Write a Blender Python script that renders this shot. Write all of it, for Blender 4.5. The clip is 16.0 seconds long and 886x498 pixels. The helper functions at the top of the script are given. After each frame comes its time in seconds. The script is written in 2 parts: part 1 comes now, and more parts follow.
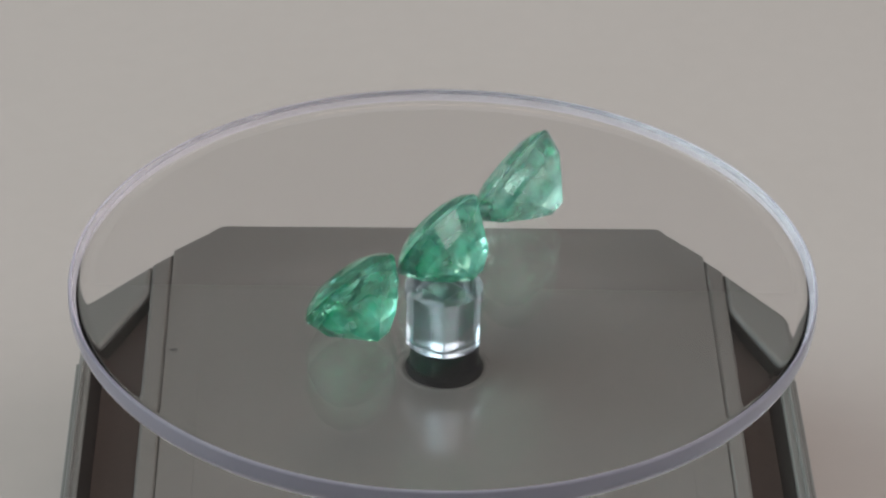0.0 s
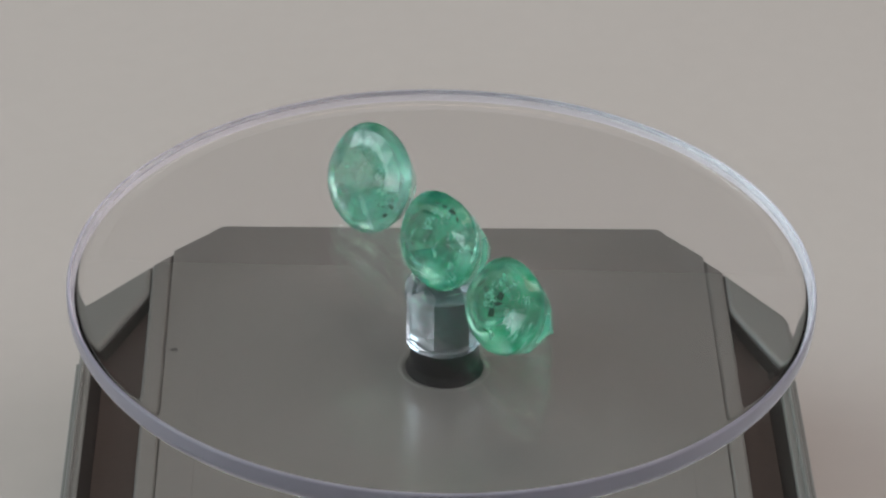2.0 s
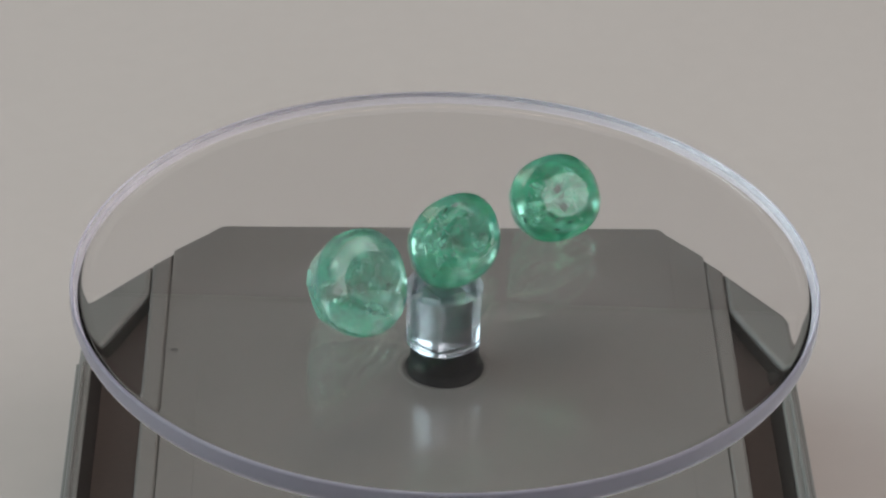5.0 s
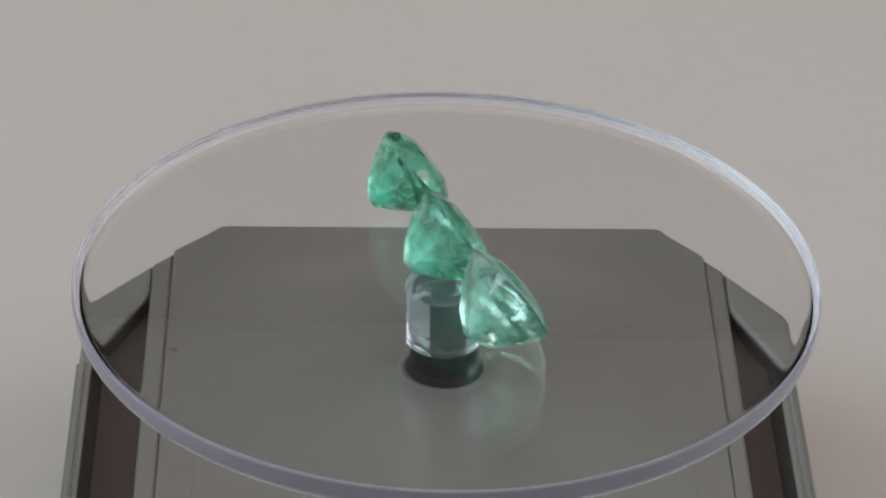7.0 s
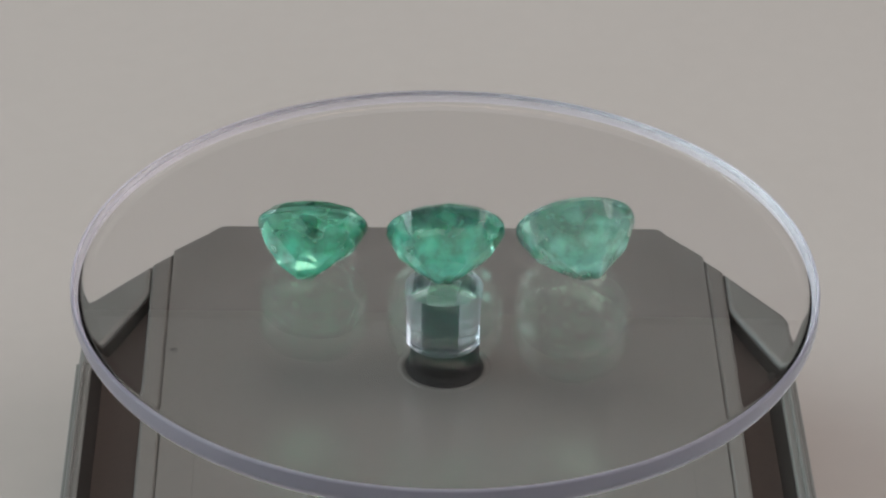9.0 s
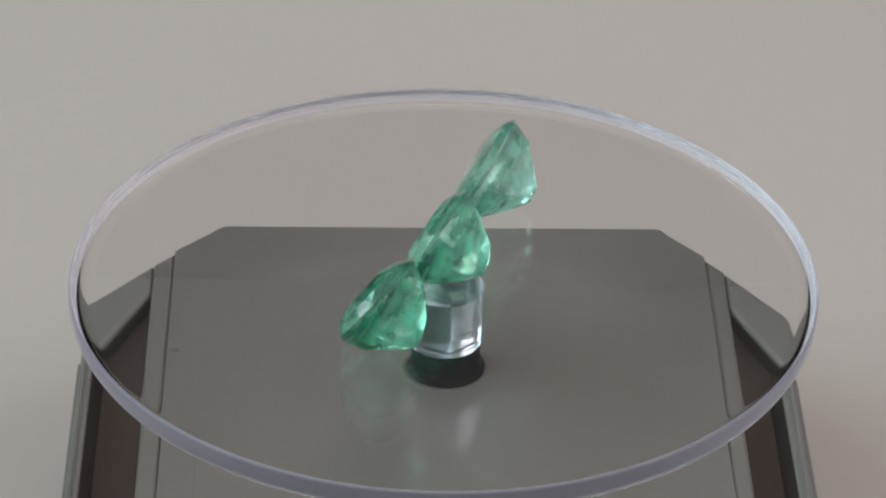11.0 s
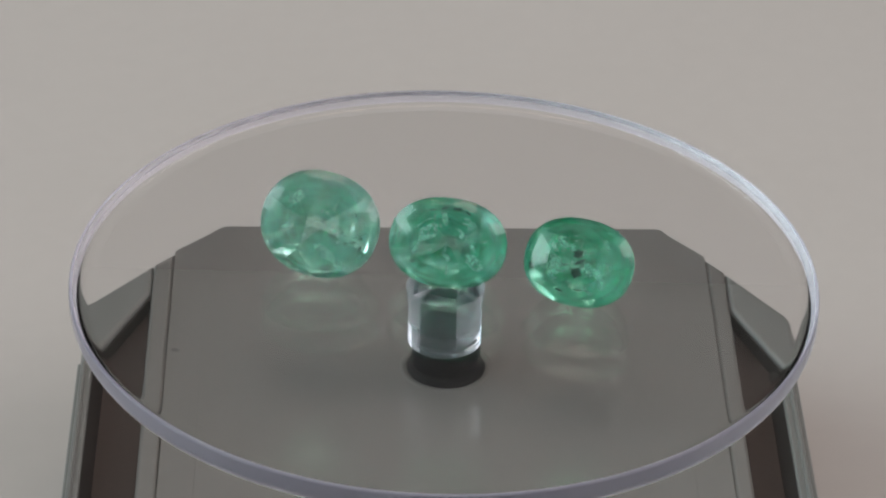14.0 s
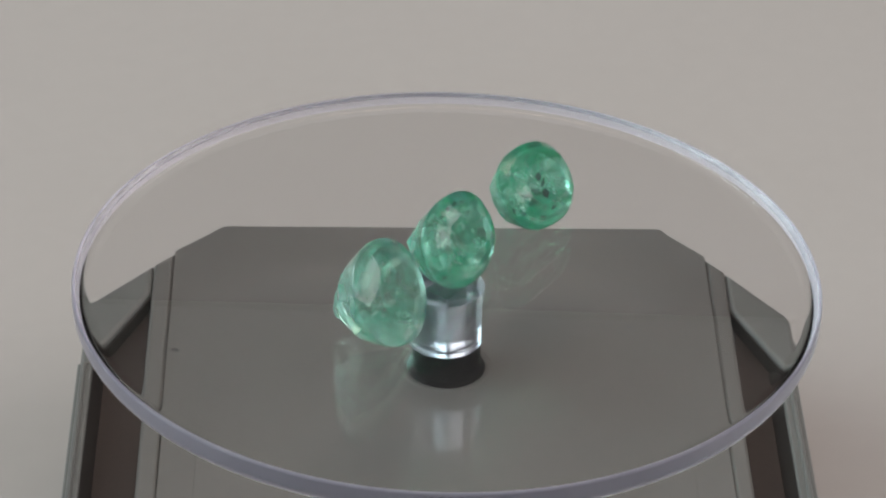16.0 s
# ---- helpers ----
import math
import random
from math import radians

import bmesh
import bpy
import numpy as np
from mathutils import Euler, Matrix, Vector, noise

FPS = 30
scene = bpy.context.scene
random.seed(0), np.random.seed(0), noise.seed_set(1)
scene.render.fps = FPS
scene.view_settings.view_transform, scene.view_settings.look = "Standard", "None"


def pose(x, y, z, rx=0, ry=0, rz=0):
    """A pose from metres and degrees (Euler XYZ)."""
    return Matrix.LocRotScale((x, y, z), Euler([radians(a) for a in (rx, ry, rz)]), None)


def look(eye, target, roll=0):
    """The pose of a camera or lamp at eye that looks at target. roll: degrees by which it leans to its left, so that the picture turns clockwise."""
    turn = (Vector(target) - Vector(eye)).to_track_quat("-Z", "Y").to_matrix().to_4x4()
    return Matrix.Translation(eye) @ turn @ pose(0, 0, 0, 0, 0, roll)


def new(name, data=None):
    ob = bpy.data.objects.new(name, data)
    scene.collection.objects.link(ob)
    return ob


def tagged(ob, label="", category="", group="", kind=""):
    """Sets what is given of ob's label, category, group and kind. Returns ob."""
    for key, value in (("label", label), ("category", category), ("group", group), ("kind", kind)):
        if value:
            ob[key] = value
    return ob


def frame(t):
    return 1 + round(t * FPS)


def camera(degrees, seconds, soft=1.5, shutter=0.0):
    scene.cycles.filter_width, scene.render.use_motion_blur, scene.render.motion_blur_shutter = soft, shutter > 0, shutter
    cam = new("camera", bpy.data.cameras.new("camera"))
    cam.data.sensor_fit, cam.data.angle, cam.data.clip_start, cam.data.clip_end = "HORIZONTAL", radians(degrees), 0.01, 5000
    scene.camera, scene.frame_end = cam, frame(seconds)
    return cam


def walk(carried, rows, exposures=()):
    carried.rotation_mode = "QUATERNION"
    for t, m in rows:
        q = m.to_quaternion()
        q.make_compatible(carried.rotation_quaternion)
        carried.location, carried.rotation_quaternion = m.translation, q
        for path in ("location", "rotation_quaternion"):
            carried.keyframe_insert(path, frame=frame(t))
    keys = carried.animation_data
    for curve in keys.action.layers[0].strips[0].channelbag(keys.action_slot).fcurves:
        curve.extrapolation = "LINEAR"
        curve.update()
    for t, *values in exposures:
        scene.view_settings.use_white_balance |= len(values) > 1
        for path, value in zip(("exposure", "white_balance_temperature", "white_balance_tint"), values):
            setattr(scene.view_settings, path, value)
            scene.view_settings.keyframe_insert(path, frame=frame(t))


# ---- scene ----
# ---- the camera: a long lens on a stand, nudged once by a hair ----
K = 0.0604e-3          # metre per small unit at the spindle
TOP = 0.03145          # height of the platter's upper face over the table
BASE = 0.0180          # height of the base's upper face
ELEV, DIST = radians(32.0), 0.3858
cam = camera(14.0, 16.0, soft=2.2)


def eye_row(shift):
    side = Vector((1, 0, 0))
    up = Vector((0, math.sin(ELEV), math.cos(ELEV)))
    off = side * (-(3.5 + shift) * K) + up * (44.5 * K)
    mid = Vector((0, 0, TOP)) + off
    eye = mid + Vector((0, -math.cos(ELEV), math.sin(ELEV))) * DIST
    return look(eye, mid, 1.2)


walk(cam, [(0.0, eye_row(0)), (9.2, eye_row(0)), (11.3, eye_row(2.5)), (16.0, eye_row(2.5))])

# ---- light: one ceiling panel, and daylight in the west window's opening ----
world = bpy.data.worlds.new("outdoor_air")
world.use_nodes = True
world.node_tree.nodes["Background"].inputs[0].default_value = (0.85, 0.93, 1.0, 1)
world.node_tree.nodes["Background"].inputs[1].default_value = 0.6
scene.world = world


def area(name, eye, target, size, power, colour):
    data = bpy.data.lights.new(name, "AREA")
    data.shape, data.size, data.size_y = "RECTANGLE", size[0], size[1]
    data.energy, data.color = power, colour
    ob = new(name, data)
    ob.matrix_world = look(eye, target)
    return ob


area("ceiling_panel", (0.0, 0.48, 1.60), (0.0, 0.45, 0), (0.9, 0.6), 3.9, (1.0, 0.84, 0.74))
area("window_daylight_west", (-1.58, -0.10, 0.98), (0, -0.15, 0.80), (1.9, 0.8), 19.3, (0.81, 0.955, 0.99))
area("window_daylight_east", (1.58, -0.10, 0.98), (0, -0.15, 0.80), (1.9, 0.8), 11.9, (1.0, 0.905, 0.90))


# ---- materials ----
def material(name):
    m = bpy.data.materials.new(name)
    m.use_nodes = True
    nt = m.node_tree
    return m, nt, nt.nodes["Principled BSDF"]


def link(nt, a, b):
    nt.links.new(a, b)


def speckled(name, colour, rough, scale=400, spread=0.12, bump=0.1, dist=0.0002, metallic=0.0, spec=0.5):
    """A plain surface with a fine grain, wide stains and a slight relief."""
    m, nt, p = material(name)
    co = nt.nodes.new("ShaderNodeTexCoord")
    fine = nt.nodes.new("ShaderNodeTexNoise")
    fine.inputs["Scale"].default_value = scale
    fine.inputs["Detail"].default_value = 4
    wide = nt.nodes.new("ShaderNodeTexNoise")
    wide.inputs["Scale"].default_value = scale / 25
    wide.inputs["Detail"].default_value = 3
    for n in (fine, wide):
        link(nt, co.outputs["Object"], n.inputs["Vector"])
    add = nt.nodes.new("ShaderNodeMath")
    link(nt, fine.outputs["Fac"], add.inputs[0])
    link(nt, wide.outputs["Fac"], add.inputs[1])
    ramp = nt.nodes.new("ShaderNodeMapRange")
    ramp.inputs["From Min"].default_value, ramp.inputs["From Max"].default_value = 0.6, 1.4
    ramp.inputs["To Min"].default_value, ramp.inputs["To Max"].default_value = 1 - spread, 1 + spread
    link(nt, add.outputs[0], ramp.inputs["Value"])
    mul = nt.nodes.new("ShaderNodeVectorMath")
    mul.operation = "SCALE"
    mul.inputs[0].default_value = colour
    link(nt, ramp.outputs[0], mul.inputs["Scale"])
    link(nt, mul.outputs[0], p.inputs["Base Color"])
    rr = nt.nodes.new("ShaderNodeMapRange")
    rr.inputs["To Min"].default_value, rr.inputs["To Max"].default_value = rough * 0.85, rough * 1.15
    link(nt, wide.outputs["Fac"], rr.inputs["Value"])
    link(nt, rr.outputs[0], p.inputs["Roughness"])
    b = nt.nodes.new("ShaderNodeBump")
    b.inputs["Strength"].default_value, b.inputs["Distance"].default_value = bump, dist
    link(nt, fine.outputs["Fac"], b.inputs["Height"])
    link(nt, b.outputs[0], p.inputs["Normal"])
    p.inputs["Metallic"].default_value = metallic
    p.inputs["Specular IOR Level"].default_value = spec
    return m


def clear(name, colour, ior, rough=0.0):
    m, nt, p = material(name)
    p.inputs["Base Color"].default_value = (*colour, 1)
    p.inputs["Transmission Weight"].default_value = 1.0
    p.inputs["Roughness"].default_value = rough
    p.inputs["IOR"].default_value = ior
    return m


def emerald(name, colour, milk, milk_colour, vein):
    """Green stone: clear, with cloudy veils and darker seams inside its colour."""
    m, nt, p = material(name)
    p.inputs["Transmission Weight"].default_value = 1.0
    p.inputs["Roughness"].default_value = 0.0
    p.inputs["IOR"].default_value = 1.57
    co = nt.nodes.new("ShaderNodeTexCoord")
    n = nt.nodes.new("ShaderNodeTexNoise")
    n.inputs["Scale"].default_value, n.inputs["Detail"].default_value = 260, 5
    n.inputs["Distortion"].default_value = 1.2
    link(nt, co.outputs["Object"], n.inputs["Vector"])
    r = nt.nodes.new("ShaderNodeValToRGB")
    r.color_ramp.elements[0].position, r.color_ramp.elements[1].position = 0.35, 0.62
    r.color_ramp.elements[0].color = (*[c * vein for c in colour], 1)
    r.color_ramp.elements[1].color = (*colour, 1)
    link(nt, n.outputs["Fac"], r.inputs[0])
    link(nt, r.outputs[0], p.inputs["Base Color"])
    rip = nt.nodes.new("ShaderNodeTexNoise")
    rip.inputs["Scale"].default_value, rip.inputs["Detail"].default_value = 800, 4
    link(nt, co.outputs["Object"], rip.inputs["Vector"])
    bmp = nt.nodes.new("ShaderNodeBump")
    bmp.inputs["Strength"].default_value, bmp.inputs["Distance"].default_value = 0.07, 0.0003
    link(nt, rip.outputs["Fac"], bmp.inputs["Height"])
    link(nt, bmp.outputs[0], p.inputs["Normal"])
    half = nt.nodes.new("ShaderNodeBsdfPrincipled")
    half.inputs["Base Color"].default_value = (*milk_colour, 1)
    half.inputs["Subsurface Weight"].default_value = 1.0
    half.inputs["Subsurface Radius"].default_value = (0.5, 1.0, 0.8)
    half.inputs["Subsurface Scale"].default_value = 0.004
    half.inputs["Roughness"].default_value = 0.12
    half.inputs["IOR"].default_value = 1.57
    n2 = nt.nodes.new("ShaderNodeTexNoise")
    n2.inputs["Scale"].default_value, n2.inputs["Detail"].default_value = 380, 6
    link(nt, co.outputs["Object"], n2.inputs["Vector"])
    mr = nt.nodes.new("ShaderNodeMapRange")
    mr.inputs["From Min"].default_value, mr.inputs["From Max"].default_value = 0.35, 0.65
    mr.inputs["To Min"].default_value, mr.inputs["To Max"].default_value = milk * 0.25, milk * 1.75
    link(nt, n2.outputs["Fac"], mr.inputs["Value"])
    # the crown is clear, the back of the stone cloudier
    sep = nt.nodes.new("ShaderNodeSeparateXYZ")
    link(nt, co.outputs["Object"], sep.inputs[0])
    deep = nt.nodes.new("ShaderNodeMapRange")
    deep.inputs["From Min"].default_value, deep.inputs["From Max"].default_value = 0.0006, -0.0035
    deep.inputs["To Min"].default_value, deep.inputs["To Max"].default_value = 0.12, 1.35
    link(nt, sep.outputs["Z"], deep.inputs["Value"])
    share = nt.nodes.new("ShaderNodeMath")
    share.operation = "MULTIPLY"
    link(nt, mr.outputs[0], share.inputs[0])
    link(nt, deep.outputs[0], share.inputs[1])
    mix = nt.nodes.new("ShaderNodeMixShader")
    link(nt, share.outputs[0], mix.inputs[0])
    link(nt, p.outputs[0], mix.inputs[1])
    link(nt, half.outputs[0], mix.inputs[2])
    link(nt, mix.outputs[0], nt.nodes["Material Output"].inputs["Surface"])
    return m


def lit_acrylic(name, glass, body, share, rough):
    """Polished acrylic; a scattering body colour stands for the light seen in it."""
    m, nt, p = material(name)
    p.inputs["Base Color"].default_value = (*glass, 1)
    p.inputs["Transmission Weight"].default_value = 1.0
    p.inputs["Roughness"].default_value = rough
    p.inputs["IOR"].default_value = 1.49
    half = nt.nodes.new("ShaderNodeBsdfPrincipled")
    half.inputs["Base Color"].default_value = (*body, 1)
    half.inputs["Roughness"].default_value = 0.16
    half.inputs["Specular IOR Level"].default_value = 0.7
    mix = nt.nodes.new("ShaderNodeMixShader")
    mix.inputs[0].default_value = share
    link(nt, p.outputs[0], mix.inputs[1])
    link(nt, half.outputs[0], mix.inputs[2])
    link(nt, mix.outputs[0], nt.nodes["Material Output"].inputs["Surface"])
    return m


M_TABLE = speckled("white_laminate", (0.555, 0.515, 0.49), 0.55, 300, 0.02, 0.05)
M_GREY = speckled("grey_plastic", (0.172, 0.174, 0.167), 0.34, 300, 0.04, 0.03, 0.00005)
M_PANEL = speckled("satin_grey_panel", (0.163, 0.158, 0.150), 0.19, 300, 0.03, 0.0, 0.00005, spec=0.8)
M_BROWN = speckled("brown_plastic", (0.046, 0.033, 0.029), 0.40, 1200, 0.10, 0.1, 0.00005)
M_DARK = speckled("dark_wall_and_shade", (0.016, 0.012, 0.010), 0.45, 1200, 0.10, 0.1, 0.00005)
M_BLACK = speckled("black_rubber", (0.008, 0.008, 0.009), 0.4, 1200, 0.10, 0.1, 0.00005, spec=0.08)
M_ACRYL = clear("clear_acrylic", (0.99, 0.985, 0.985), 1.49, 0.0)
# lavender of light piped through the platter, put into the edge's colour
M_RIM = lit_acrylic("piped_light_edge", (0.99, 0.99, 0.995), (0.72, 0.70, 0.92), 0.26, 0.45)
# blue of the windows' reflection is put into the spindle and socket tints
M_ROD = lit_acrylic("clear_spindle", (0.80, 0.91, 1.0), (0.72, 0.76, 0.9), 0.07, 0.02)
M_SOCKET = clear("polished_socket_face", (0.86, 0.95, 1.0), 1.49, 0.18)
M_WOOD = speckled("pale_table_leg", (0.55, 0.5, 0.45), 0.5, 60, 0.1, 0.1)
M_SMUT = speckled("grey_smut", (0.09, 0.087, 0.085), 0.6, 3000, 0.2, 0.1)
M_WALL = speckled("wall_paint", (0.64, 0.63, 0.61), 0.8, 20, 0.03, 0.1)
M_WALLN = speckled("dark_tan_wall", (0.11, 0.088, 0.08), 0.8, 20, 0.03, 0.1)
M_SPECK = speckled("dark_inclusion", (0.02, 0.06, 0.045), 0.5, 3000, 0.3, 0.1)


def veil(name, colour, most):
    """A thin cloud of tiny bubbles with ragged holes."""
    m, nt, p = material(name)
    p.inputs["Base Color"].default_value = (*colour, 1)
    p.inputs["Roughness"].default_value = 0.15
    co = nt.nodes.new("ShaderNodeTexCoord")
    n = nt.nodes.new("ShaderNodeTexNoise")
    n.inputs["Scale"].default_value, n.inputs["Detail"].default_value = 1400, 5
    link(nt, co.outputs["Object"], n.inputs["Vector"])
    mr = nt.nodes.new("ShaderNodeMapRange")
    mr.inputs["From Min"].default_value, mr.inputs["From Max"].default_value = 0.42, 0.68
    mr.inputs["To Max"].default_value = most
    link(nt, n.outputs["Fac"], mr.inputs["Value"])
    link(nt, mr.outputs[0], p.inputs["Alpha"])
    return m


M_VEIL = veil("milky_veil", (0.70, 0.98, 0.88), 0.85)


# ---- building helpers ----
def mesh_of(name, bm, mats, smooth=False):
    me = bpy.data.meshes.new(name)
    bm.normal_update()
    bm.to_mesh(me)
    bm.free()
    for m in (mats if isinstance(mats, (list, tuple)) else [mats]):
        me.materials.append(m)
    for f in me.polygons:
        f.use_smooth = smooth
    return me


def part(name, bm, mats, parent, label="", smooth=False):
    ob = new(name, mesh_of(name, bm, mats, smooth))
    ob.parent = parent
    return tagged(ob, label) if label else ob


def prism(points, z0, z1, bevel=0.0):
    """An upright solid over a plan outline, its top edges rounded."""
    bm = bmesh.new()
    low = [bm.verts.new((x, y, z0)) for x, y in points]
    f = bm.faces.new(low)
    f.normal_update()
    if f.normal.z > 0:
        f.normal_flip()
    up = bmesh.ops.extrude_face_region(bm, geom=[f])
    bmesh.ops.translate(bm, vec=(0, 0, z1 - z0), verts=[v for v in up["geom"] if isinstance(v, bmesh.types.BMVert)])
    bmesh.ops.recalc_face_normals(bm, faces=bm.faces[:])
    if bevel:
        edges = [e for e in bm.edges if min(v.co.z for v in e.verts) > z1 - 1e-7]
        bmesh.ops.bevel(bm, geom=edges, offset=bevel, segments=5, profile=0.5, affect="EDGES")
    return bm


def lathe(profile, steps=96, closed=True):
    """A turned solid from (radius, height) pairs."""
    bm = bmesh.new()
    rings = []
    for r, z in profile:
        if r < 1e-9:
            rings.append([bm.verts.new((0, 0, z))] * steps)
        else:
            rings.append([bm.verts.new((r * math.cos(2 * math.pi * i / steps), r * math.sin(2 * math.pi * i / steps), z)) for i in range(steps)])
    pairs = list(zip(rings, rings[1:] + rings[:1])) if closed else list(zip(rings, rings[1:]))
    for a, b in pairs:
        for i in range(steps):
            j = (i + 1) % steps
            quad = []
            for v in (a[i], a[j], b[j], b[i]):
                if v not in quad:
                    quad.append(v)
            if len(quad) > 2:
                bm.faces.new(quad)
    bmesh.ops.recalc_face_normals(bm, faces=bm.faces[:])
    return bm


MM = 0.001


# ---- the setting: table and the room round it ----
def setting():
    table = tagged(new("table"), "plain off-white matte table under the turntable", "table")
    part("tabletop", prism([(-0.9, -0.7), (0.9, -0.7), (0.9, 1.1), (-0.9, 1.1)], -0.03, 0.0, 0.003), M_TABLE, table)
    for x in (-0.84, 0.84):
        for y in (-0.64, 1.04):
            leg = [(x - 0.03, y - 0.03), (x + 0.03, y - 0.03), (x + 0.03, y + 0.03), (x - 0.03, y + 0.03)]
            part("leg", prism(leg, -0.9, -0.03), M_WOOD, table)
    up, north, west = 1.62, 2.462, -1.6
    for name, size, loc, mat in (
        ("wall_north", (3.4, 0.1, 2.5), (0, north + 0.05, up - 1.25), M_WALLN), ("wall_south", (3.4, 0.1, 2.5), (0, -1.65, up - 1.25), M_WALL),
        ("ceiling", (3.4, 4.3, 0.1), (0, 0.42, up + 0.06), M_WALL), ("floor", (3.4, 4.3, 0.1), (0, 0.42, -0.95), M_WALL),
        *[(n, (0.1, w, h), (x, y, z), M_WALL) for n, x in (("wall_west", west - 0.05), ("wall_east", -west + 0.05)) for w, h, y, z in (
            (4.075, 1.4, 0.4375, -0.18), (4.075, 0.18, 0.4375, 1.53), (0.55, 0.92, -1.325, 0.98), (1.525, 0.92, 1.7125, 0.98))],
    ):
        bm = bmesh.new()
        bmesh.ops.create_cube(bm, size=1.0)
        bmesh.ops.scale(bm, vec=size, verts=bm.verts[:])
        ob = new(name, mesh_of(name, bm, mat))
        ob.location = loc
        tagged(ob, "plain pale painted room surface", "wall", kind="structure")


# ---- the turntable ----
SPEED = 33.96          # degrees a second, anticlockwise from above


def turn(t):
    """Turn of the platter, in degrees; at nought the row of stones lies across the view."""
    return SPEED * (t - 1.09) - 90.0


def rounded(pts, r, steps=4):
    """The outline with its corners rounded."""
    out = []
    for i, p in enumerate(pts):
        p, a, b = Vector(p), Vector(pts[i - 1]), Vector(pts[(i + 1) % len(pts)])
        u, v = (a - p), (b - p)
        d = min(r, u.length * 0.45, v.length * 0.45)
        s0, s1 = p + u.normalized() * d, p + v.normalized() * d
        for k in range(steps + 1):
            t = k / steps
            q = s0 * (1 - t) ** 2 + p * 2 * t * (1 - t) + s1 * t * t
            out.append((q.x, q.y))
    return out


def turntable():
    root = tagged(new("turntable"), "grey motorised display turntable with clear round acrylic platter", "turntable")
    root.rotation_euler = (0, 0, radians(1.6))

    def scaled(pts):
        return [((x - 0.09) * MM, (y * 1.0124 + 0.1) * MM) for x, y in pts]

    low = BASE - 2.2 * MM
    outline = rounded([(25.4, 27.8), (38.75, 9.6), (38.85, -62), (-39.95, -62), (-39.7, 11.2), (-24.7, 27.9)], 1.3)
    part("tray", prism(scaled(outline), 0.0, low, 0.0), M_BROWN, root, "dark brown recessed channel floor")
    # corner plates behind the channels, rounded where they drop into them
    right = [(32.25, 18.8), (38.3, 10.2), (38.72, 8.9), (38.75, -0.6), (36.9, 0.2), (32.25, 11.4)]
    left = [(-32.4, 19.7), (-32.4, 14.1), (-37.3, 2.9), (-39.65, 2.2), (-39.6, 10.4), (-39.2, 11.7)]
    for pts in (right, left):
        part("corner_plate", prism(scaled(pts), low, BASE, 0.6 * MM), M_GREY, root)
    # side rims with a ridge, and the dark sloping walls inside them
    for s, x0, x1, back in ((1, 36.85, 38.8, 0.3), (-1, 38.2, 39.9, 2.8)):
        rim = [(s * x0, back), (s * x1, back), (s * x1, -62), (s * x0, -62)]
        part("side_rim", prism(scaled(rim), low, BASE - 0.2 * MM, 0.3 * MM), M_GREY, root)
        mid = (x0 + x1) / 2 + 0.15
        ridge = [(s * (mid - 0.3), back), (s * (mid + 0.3), back), (s * (mid + 0.3), -62), (s * (mid - 0.3), -62)]
        part("ridge", prism(scaled(ridge), BASE - 0.2 * MM, BASE + 0.12 * MM, 0.25 * MM), M_GREY, root)
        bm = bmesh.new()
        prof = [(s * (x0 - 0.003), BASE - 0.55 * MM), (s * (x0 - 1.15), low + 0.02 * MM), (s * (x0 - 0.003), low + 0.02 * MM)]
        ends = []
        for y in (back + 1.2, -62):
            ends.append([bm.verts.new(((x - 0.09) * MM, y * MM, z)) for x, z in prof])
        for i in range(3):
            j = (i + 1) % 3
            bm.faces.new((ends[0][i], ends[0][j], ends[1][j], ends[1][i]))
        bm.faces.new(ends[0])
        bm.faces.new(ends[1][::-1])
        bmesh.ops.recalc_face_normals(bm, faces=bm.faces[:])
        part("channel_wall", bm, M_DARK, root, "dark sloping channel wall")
    # facing under each corner plate, the shade there put into its dark colour
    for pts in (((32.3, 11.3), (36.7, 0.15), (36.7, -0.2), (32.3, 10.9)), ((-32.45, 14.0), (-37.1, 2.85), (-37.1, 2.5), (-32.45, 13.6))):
        part("channel_end_shade", prism(scaled(pts), low, BASE - 0.6 * MM, 0.0), M_DARK, root)
    # rails, their grooves, the strips and the middle panel
    for s, x0, x1, y1 in ((1, 30.15, 32.2, 18.9), (-1, 30.05, 32.35, 19.7)):
        y0 = y1 + (x1 - x0) * (1.36 if s > 0 else 1.12)
        rail = [(s * x0, y0), (s * x1, y1), (s * x1, -62), (s * x0, -62)]
        part("rail", prism(scaled(rail), low, BASE + 0.05 * MM, 0.5 * MM), M_PANEL, root)
        a, b = 26.27, x0 + 0.01
        ya = 26.55 if s > 0 else 26.3
        strip = [(s * a, ya), (s * b, y0 + 0.3), (s * b, -62), (s * a, -62)]
        part("strip", prism(scaled(strip), low, BASE - 0.035 * MM, 0.02 * MM), M_PANEL, root)
    mid = rounded([(25.4, 27.8), (26.28, 26.6), (26.28, -62), (-26.28, -62), (-26.28, 26.3), (-24.7, 27.9)], 0.5)
    part("panel", prism(scaled(mid), low, BASE, 0.05 * MM), M_PANEL, root, "satin dark grey top panel")
    # two specks of dirt on the panel
    for x, y, r in ((-29.2, 2.75, 0.50), (20.6, 7.6, 0.60)):
        bm = lathe([(0, 0.06 * MM), (r * 0.5 * MM, 0.05 * MM), (r * MM, 0.0)], 16, closed=False)
        bmesh.ops.translate(bm, vec=(x * MM, y * MM, BASE - (0.035 if x < 0 else 0.0) * MM), verts=bm.verts[:])
        part("dirt_speck", bm, M_SMUT, root, smooth=True)
    return root


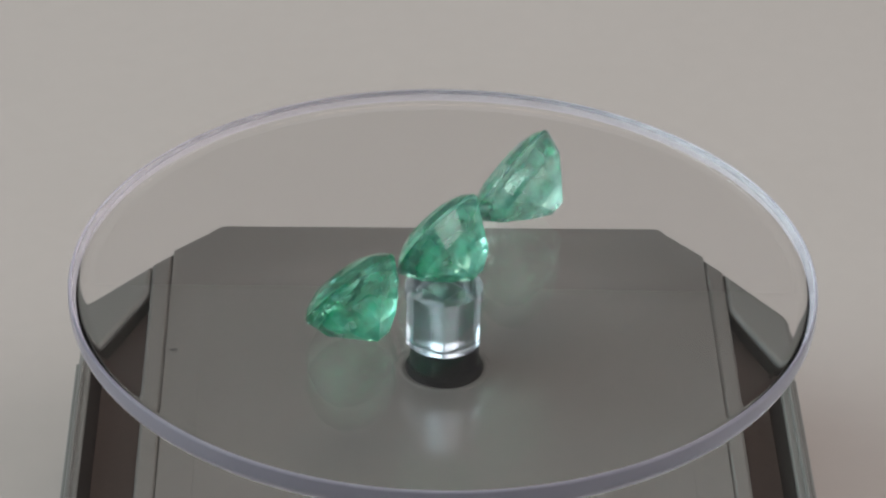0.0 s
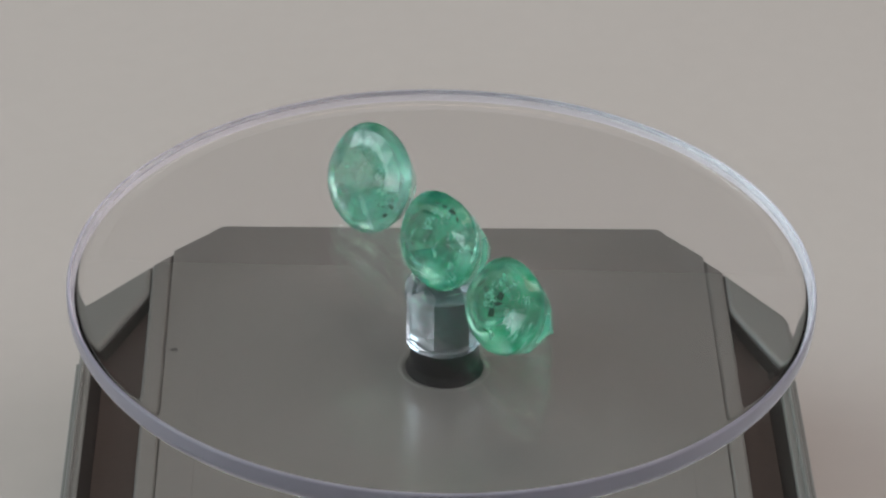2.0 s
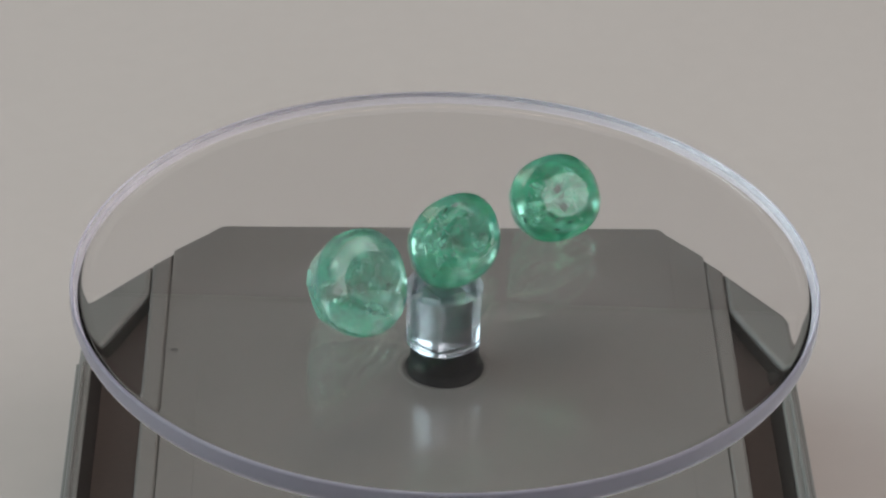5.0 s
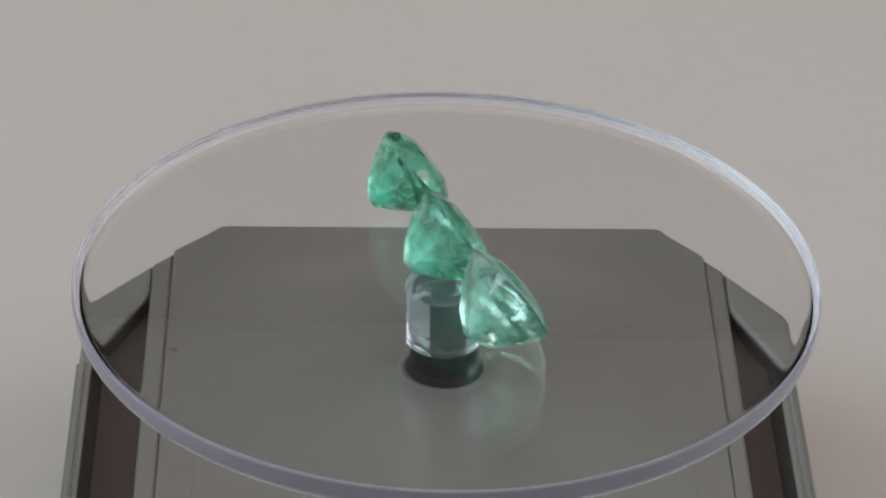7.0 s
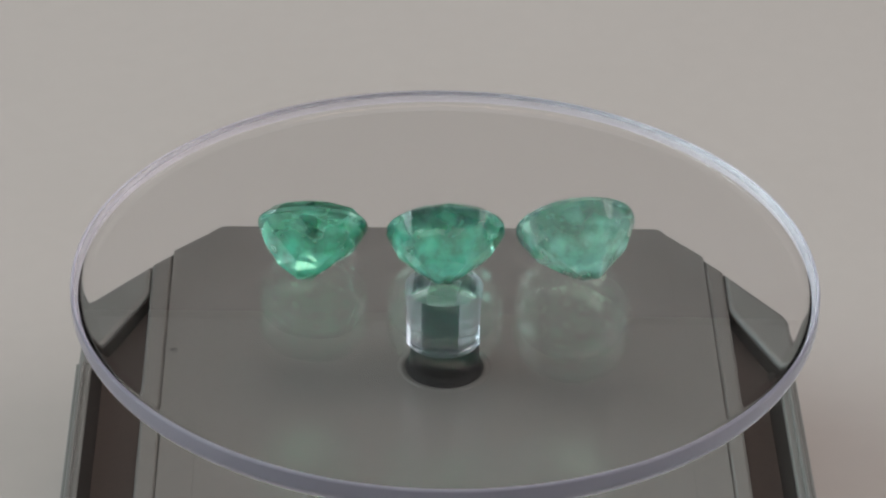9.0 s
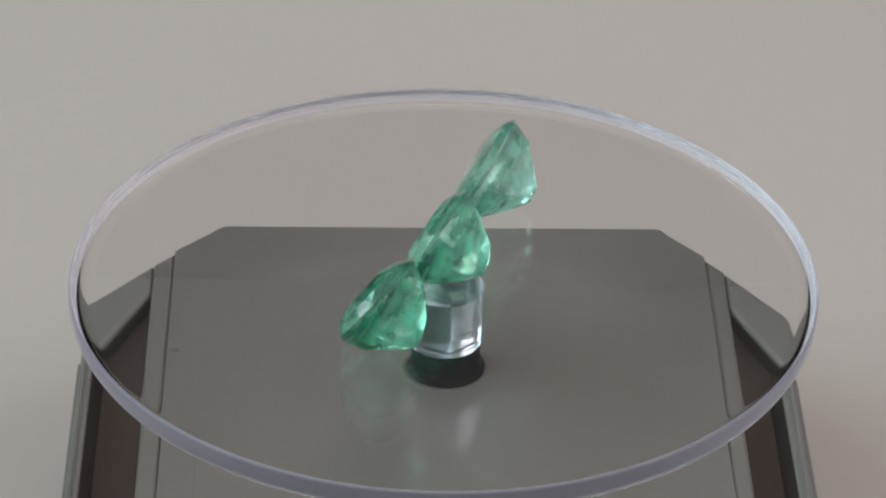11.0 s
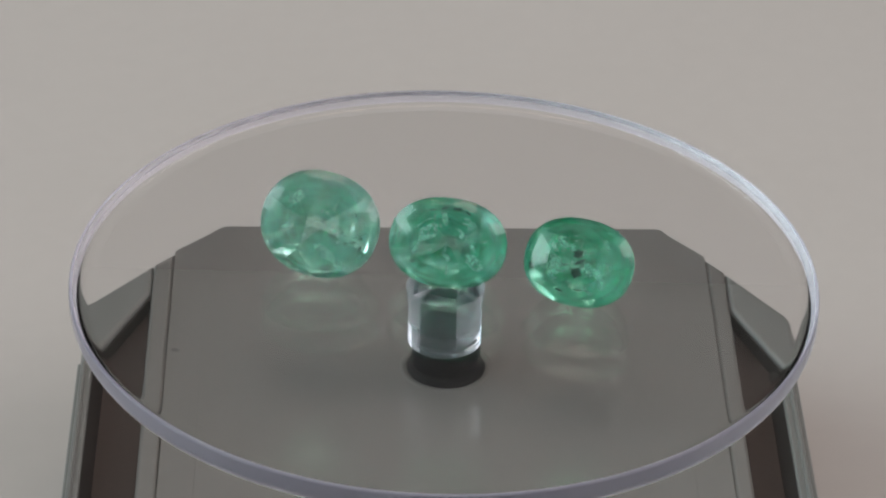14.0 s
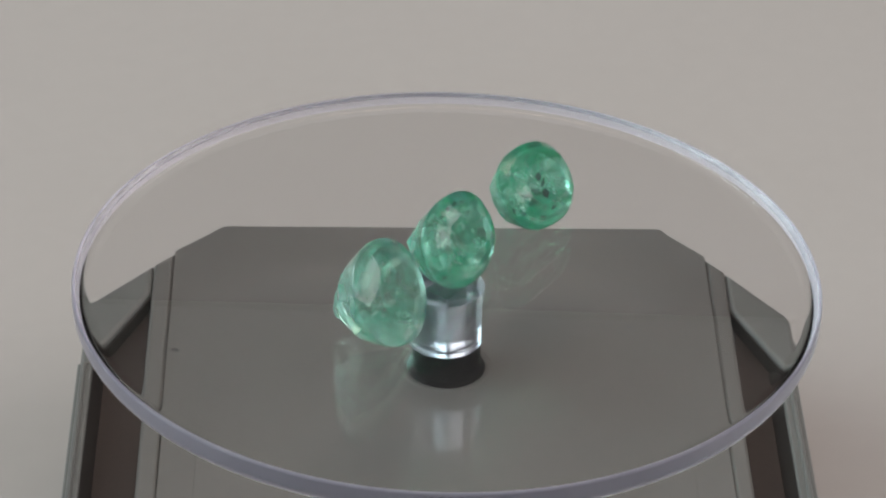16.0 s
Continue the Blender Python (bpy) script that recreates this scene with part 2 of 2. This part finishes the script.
def platter(root):
    r, t = 40.0 * MM, 3.2 * MM
    up, low, wide = 0.25 * MM, 1.8 * MM, 2.0 * MM      # the edge is rounded a little above and widely below
    n = 20
    prof = [(0, 0), (r - up * 1.6, 0)]
    for i in range(1, n + 1):
        a = math.pi / 2 * (1 - i / n)
        prof.append((r - up + up * math.cos(a), -up + up * math.sin(a)))
    for i in range(n):
        a = -math.pi / 2 * i / n
        prof.append((r - wide + wide * math.cos(a), -t + low + low * math.sin(a)))
    prof += [(r - wide, -t), (r - wide * 1.3, -t), (0, -t)]
    bm = lathe(prof, 256, closed=False)
    bmesh.ops.remove_doubles(bm, verts=bm.verts[:], dist=1e-7)
    bmesh.ops.recalc_face_normals(bm, faces=bm.faces[:])
    for f in bm.faces:
        mid = f.calc_center_median()
        if math.hypot(mid.x, mid.y) > r - 0.85 * MM:
            f.material_index = 1
    disc = part("platter", bm, [M_ACRYL, M_RIM], root, "clear round acrylic platter with lavender polished edge", smooth=True)
    disc.data.set_sharp_from_angle(angle=radians(40))
    disc.visible_shadow = False
    return disc


def spindle(root):
    """Clear sleeve under the platter; a black square shaft stands in its socket with an air gap round it."""
    top, low = -3.25 * MM, -10.0 * MM
    prof = [(0, top), (4.2, top), (4.2, top - 1.2 * MM), (4.12, top - 1.3 * MM), (4.0, top - 1.4 * MM), (4.0, low + 0.75 * MM), (4.08, low + 0.65 * MM), (4.08, low + 0.15 * MM), (3.9, low), (0, low)]
    prof = [(rad * MM, z) for rad, z in prof]
    bm = lathe(prof, 96, closed=False)
    bmesh.ops.remove_doubles(bm, verts=bm.verts[:], dist=1e-7)
    bmesh.ops.recalc_face_normals(bm, faces=bm.faces[:])
    spin = Matrix.Rotation(radians(-7), 3, "Z")
    q, z0, z1 = 1.62 * MM, low + 0.15 * MM, top - 0.75 * MM
    cav = bmesh.ops.create_cube(bm, size=1.0)["verts"]
    bmesh.ops.scale(bm, vec=(2 * q, 2 * q, z1 - z0), verts=cav)
    bmesh.ops.rotate(bm, cent=(0, 0, 0), matrix=spin, verts=cav)
    bmesh.ops.translate(bm, vec=(0, 0, (z0 + z1) / 2), verts=cav)
    inner = list({f for v in cav for f in v.link_faces})
    bmesh.ops.reverse_faces(bm, faces=inner)
    for f in inner:
        f.material_index = 1
    ob = part("spindle", bm, [M_ROD, M_SOCKET], root, "clear acrylic spindle with a square socket", smooth=True)
    ob.data.set_sharp_from_angle(angle=radians(30))
    q -= 0.08 * MM
    shaft = prism([(-q, -q), (q, -q), (q, q), (-q, q)], z0 + 0.02 * MM, z1 - 0.1 * MM, 0.05 * MM)
    bmesh.ops.rotate(shaft, cent=(0, 0, 0), matrix=spin, verts=shaft.verts[:])
    part("drive_shaft", shaft, M_BLACK, ob, "square black shaft set in the sleeve")
    return ob


def hub(root):
    prof = [(0, 3.4), (3.65, 3.4), (3.7, 3.3), (3.75, 0.9), (3.95, 0.45), (4.2, 0.2), (4.25, 0.1), (4.25, 0.004), (0, 0.004)]
    bm = lathe([(r * MM, BASE + z * MM) for r, z in prof], 64, closed=False)
    bmesh.ops.translate(bm, vec=(0.2 * MM, -0.2 * MM, 0), verts=bm.verts[:])
    ob = part("drive_hub", bm, M_BLACK, root, "round black drive hub", smooth=False)
    ring = lathe([(4.3 * MM, BASE + 0.004 * MM), (4.35 * MM, BASE + 0.05 * MM), (4.7 * MM, BASE + 0.06 * MM), (5.0 * MM, BASE + 0.03 * MM), (5.05 * MM, BASE + 0.004 * MM)], 64, closed=False)
    bmesh.ops.translate(ring, vec=(0.2 * MM, -0.2 * MM, 0), verts=ring.verts[:])
    part("collar", ring, M_PANEL, root, smooth=True)
    return ob


# ---- the stones ----
def gem_mesh(name, length, width, crown, pavilion, power, seed, mats, table=0.60, skew=(0, 0)):
    """A faceted oval stone; its girdle lies in the plane z = 0, the table up, the length along x."""
    rnd = random.Random(seed)

    def ring(n, sx, sy, z, start=0.0, jitter=0.0):
        out = []
        for i in range(n):
            a = 2 * math.pi * (i + start) / n
            c, s = math.cos(a), math.sin(a)
            rr = (abs(c) ** power + abs(s) ** power) ** (-1 / power)
            j = 1 + rnd.uniform(-jitter, jitter)
            out.append((length / 2 * sx * rr * c * j, width / 2 * sy * rr * s * j, z * (1 + rnd.uniform(-jitter, jitter))))
        return out

    pts = ring(10, table, table * 0.96, crown, 0.5)
    pts += ring(20, 0.84, 0.84, crown * 0.60, 0.25, 0.02)
    pts += ring(32, 1.0, 1.0, crown * 0.10, 0.0)
    pts += ring(32, 1.0, 1.0, -crown * 0.12, 0.0)
    pts += ring(22, 0.80, 0.78, -pavilion * 0.40, 0.0, 0.04)
    pts += ring(12, 0.47, 0.42, -pavilion * 0.76, 0.5, 0.08)
    pts += [(length / 2 * 0.13 * s, width / 2 * 0.06 * q, -pavilion) for s in (-1, 1) for q in (-1, 1)]
    # the point of the back sits a little off the middle
    deep = [min(1.0, max(0.0, -z / pavilion)) for x, y, z in pts]
    pts = [(x + skew[0] * d, y + skew[1] * d, z) for (x, y, z), d in zip(pts, deep)]
    bm = bmesh.new()
    vs = [bm.verts.new(p) for p in pts]
    bmesh.ops.convex_hull(bm, input=vs)
    loose = [v for v in bm.verts if not v.link_faces]
    bmesh.ops.delete(bm, geom=loose, context="VERTS")
    bmesh.ops.dissolve_limit(bm, angle_limit=radians(3), verts=bm.verts[:], edges=bm.edges[:])
    bmesh.ops.recalc_face_normals(bm, faces=bm.faces[:])
    return mesh_of(name, bm, mats)


STONES = []


def stone(label, length, width, crown, pavilion, power, seed, mat, along, across, elev, tip, yaw, roll, table, skew):
    """A stone that leans on its back on the platter. along/across: the girdle's middle from the axis, with the row across the view."""
    ob = new("emerald", gem_mesh("emerald", length * MM, width * MM, crown * MM, pavilion * MM, power, seed, mat, table, [v * MM for v in skew]))
    tagged(ob, label, "gemstone", group="loose emeralds on the platter")
    lean = pose(0, 0, 0, 0, 0, yaw) @ pose(0, 0, 0, 0, tip, 0) @ pose(0, 0, 0, 90 - elev) @ pose(0, 0, 0, 0, 0, roll)
    low = min((lean @ v.co).z for v in ob.data.vertices)
    rest = Matrix.Translation((along * MM, across * MM, TOP - low + 0.00002)) @ lean
    STONES.append((ob, rest))
    return ob


def inclusion(parent, x, y, z, sx, sy, sz, rz, mat):
    """A ragged flake or crystal inside a stone."""
    bm = bmesh.new()
    bmesh.ops.create_icosphere(bm, subdivisions=2 if max(sx, sy) < 0.3 else 3, radius=1.0)
    for v in bm.verts:
        seed = Vector((x, y, z)) * 3
        v.co *= 1 + 0.75 * noise.noise(v.co * 1.7 + seed) + 0.35 * noise.noise(v.co * 4.5 + seed)
        v.co = Vector((v.co.x * sx, v.co.y * sy, v.co.z * sz)) * MM
    turn_by = Matrix.Rotation(radians(rz), 3, "Z") @ Matrix.Rotation(radians(25 * math.sin(7 * x + 3 * y)), 3, "X")
    bmesh.ops.rotate(bm, cent=(0, 0, 0), matrix=turn_by, verts=bm.verts[:])
    bmesh.ops.translate(bm, vec=(x * MM, y * MM, z * MM), verts=bm.verts[:])
    return part("inclusion" if mat is M_SPECK else "veil", bm, mat, parent)


def stones():
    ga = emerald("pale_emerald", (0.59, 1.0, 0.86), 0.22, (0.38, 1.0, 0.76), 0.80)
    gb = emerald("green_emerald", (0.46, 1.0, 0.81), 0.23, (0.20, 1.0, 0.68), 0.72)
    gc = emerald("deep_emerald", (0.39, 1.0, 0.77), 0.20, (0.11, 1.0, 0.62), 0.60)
    a = stone("large pale green cushion-cut emerald with cloudy veils", 12.78, 11.34, 1.35, 6.3, 2.15, 3, ga, -13.6, -1.83, 29.7, 12.9, 2.7, -0.5, 0.60, (-0.87, -0.44))
    b = stone("mint green oval-cut emerald with fine cracks", 12.64, 9.64, 1.64, 6.23, 2.23, 5, gb, 0.16, -1.13, 27.3, 1.55, 3.1, -0.4, 0.60, (0.40, -0.15))
    c = stone("deeper green oval emerald with dark inclusions across its middle", 11.73, 9.33, 1.87, 6.14, 2.29, 8, gc, 14.39, -1.6, 36.6, 2.4, -2.7, -1.1, 0.54, (0.60, -0.04))
    # inclusions: place in the stone in millimetres, half sizes, turn, material
    for x, y, z, sx, sy, sz, rz, mat in (
        (3.7, -0.9, -0.6, 0.22, 0.12, 0.1, 20, M_SPECK), (4.3, -0.3, -0.9, 0.18, 0.2, 0.15, 60, M_SPECK), (3.1, -1.3, -0.8, 0.2, 0.09, 0.1, 0, M_SPECK), (4.6, -1.3, -0.4, 0.25, 0.1, 0.1, 70, M_SPECK),
        (-3.2, 2.1, -1.0, 0.9, 0.6, 0.1, 50, M_VEIL), (1.5, -2.8, -1.6, 1.6, 0.5, 0.12, -20, M_VEIL),
        
    ):
        inclusion(a, x, y, z, sx, sy, sz, rz, mat)
    for x, y, z, sx, sy, sz, rz, mat in (
        (0.6, 3.6, 0.45, 0.5, 0.2, 0.12, 3, M_SPECK), (-0.7, 3.5, 0.4, 0.35, 0.12, 0.12, 30, M_SPECK), (1.8, 3.3, 0.4, 0.35, 0.07, 0.08, -35, M_SPECK), (-1.9, 3.2, 0.3, 0.3, 0.06, 0.08, 12, M_SPECK), (-3.3, -2.2, -1.4, 0.25, 0.1, 0.1, 12, M_SPECK),
        (-2.4, 0.8, -1.6, 1.0, 0.7, 0.1, 40, M_VEIL), (2.8, -1.6, -1.5, 0.9, 0.6, 0.1, -35, M_VEIL),
    ):
        inclusion(b, x, y, z, sx, sy, sz, rz, mat)
    for x, y, z, sx, sy, sz, rz, mat in (
        (-0.1, 0.8, 0.3, 0.40, 0.42, 0.15, 14, M_SPECK), (0.2, 0.0, 0.2, 0.5, 0.16, 0.15, 35, M_SPECK), (0.0, -1.2, 0.0, 0.42, 0.5, 0.15, 45, M_SPECK), (0.5, -2.6, -0.2, 0.35, 0.1, 0.1, 8, M_SPECK), (-1.4, -3.0, -0.2, 0.4, 0.1, 0.1, -20, M_SPECK),
        (-4.6, -1.2, -0.2, 0.12, 0.3, 0.12, 20, M_SPECK), (1.7, -0.9, -1.8, 1.2, 0.5, 0.1, -40, M_VEIL), (-2.4, -0.6, -1.8, 0.9, 0.9, 0.1, 30, M_VEIL), (-2.0, 1.4, -0.8, 0.8, 0.6, 0.1, 10, M_VEIL),
    ):
        inclusion(c, x, y, z, sx, sy, sz, rz, mat)
    garden(a, 11, 24, 12.0, 10.5)
    garden(b, 12, 30, 11.8, 9.0)
    garden(c, 13, 36, 11.0, 8.6)


def garden(parent, seed, count, length, width):
    """The fine cracks, bubbles and crystals strewn through a stone."""
    rnd = random.Random(seed)
    for i in range(count):
        a, r = rnd.uniform(0, 2 * math.pi), math.sqrt(rnd.uniform(0.02, 0.55))
        z = rnd.uniform(-2.6, 0.2)
        fit = 1 - max(0.0, -z) / 6.5
        x, y = length / 2 * r * math.cos(a) * fit, width / 2 * r * math.sin(a) * fit
        if i % 5 == 0:
            inclusion(parent, x, y, z, rnd.uniform(0.06, 0.15), rnd.uniform(0.04, 0.10), 0.05, rnd.uniform(0, 180), M_SPECK)
        else:
            inclusion(parent, x, y, z, rnd.uniform(0.25, 0.7), rnd.uniform(0.05, 0.25), 0.04, rnd.uniform(0, 180), M_VEIL)


setting()
TT = turntable()
DISC = platter(TT)
SPIN = spindle(TT)
hub(TT)
stones()


def motions():
    times = [i * 0.2 for i in range(81)]
    yaw = 1.6
    rows_d, rows_s = [], []
    rows = [[] for _ in STONES]
    for t in times:
        spin = pose(0, 0, 0, 0, 0, turn(t))
        way = radians(SPEED * (t - 1.7) + 180)
        off = pose(0.27 * MM * math.cos(way), 0.27 * MM * math.sin(way), 0)
        low = radians(SPEED * (t - 2.1) - 90)
        tip = Matrix.Rotation(radians(0.28), 4, Vector((-math.sin(low), math.cos(low), 0)))
        back = pose(0, 0, 0, 0, 0, -yaw)
        rows_d.append((t, back @ off @ pose(0, 0, TOP) @ tip @ spin))
        rows_s.append((t, back @ pose(0, 0, TOP) @ spin))
        for found, (ob, rest) in zip(rows, STONES):
            found.append((t, pose(0.21 * MM, 0.30 * MM, TOP) @ tip @ spin @ pose(0, 0, -TOP) @ rest))
    walk(DISC, rows_d)
    walk(SPIN, rows_s)
    for found, (ob, rest) in zip(rows, STONES):
        walk(ob, found)


motions()
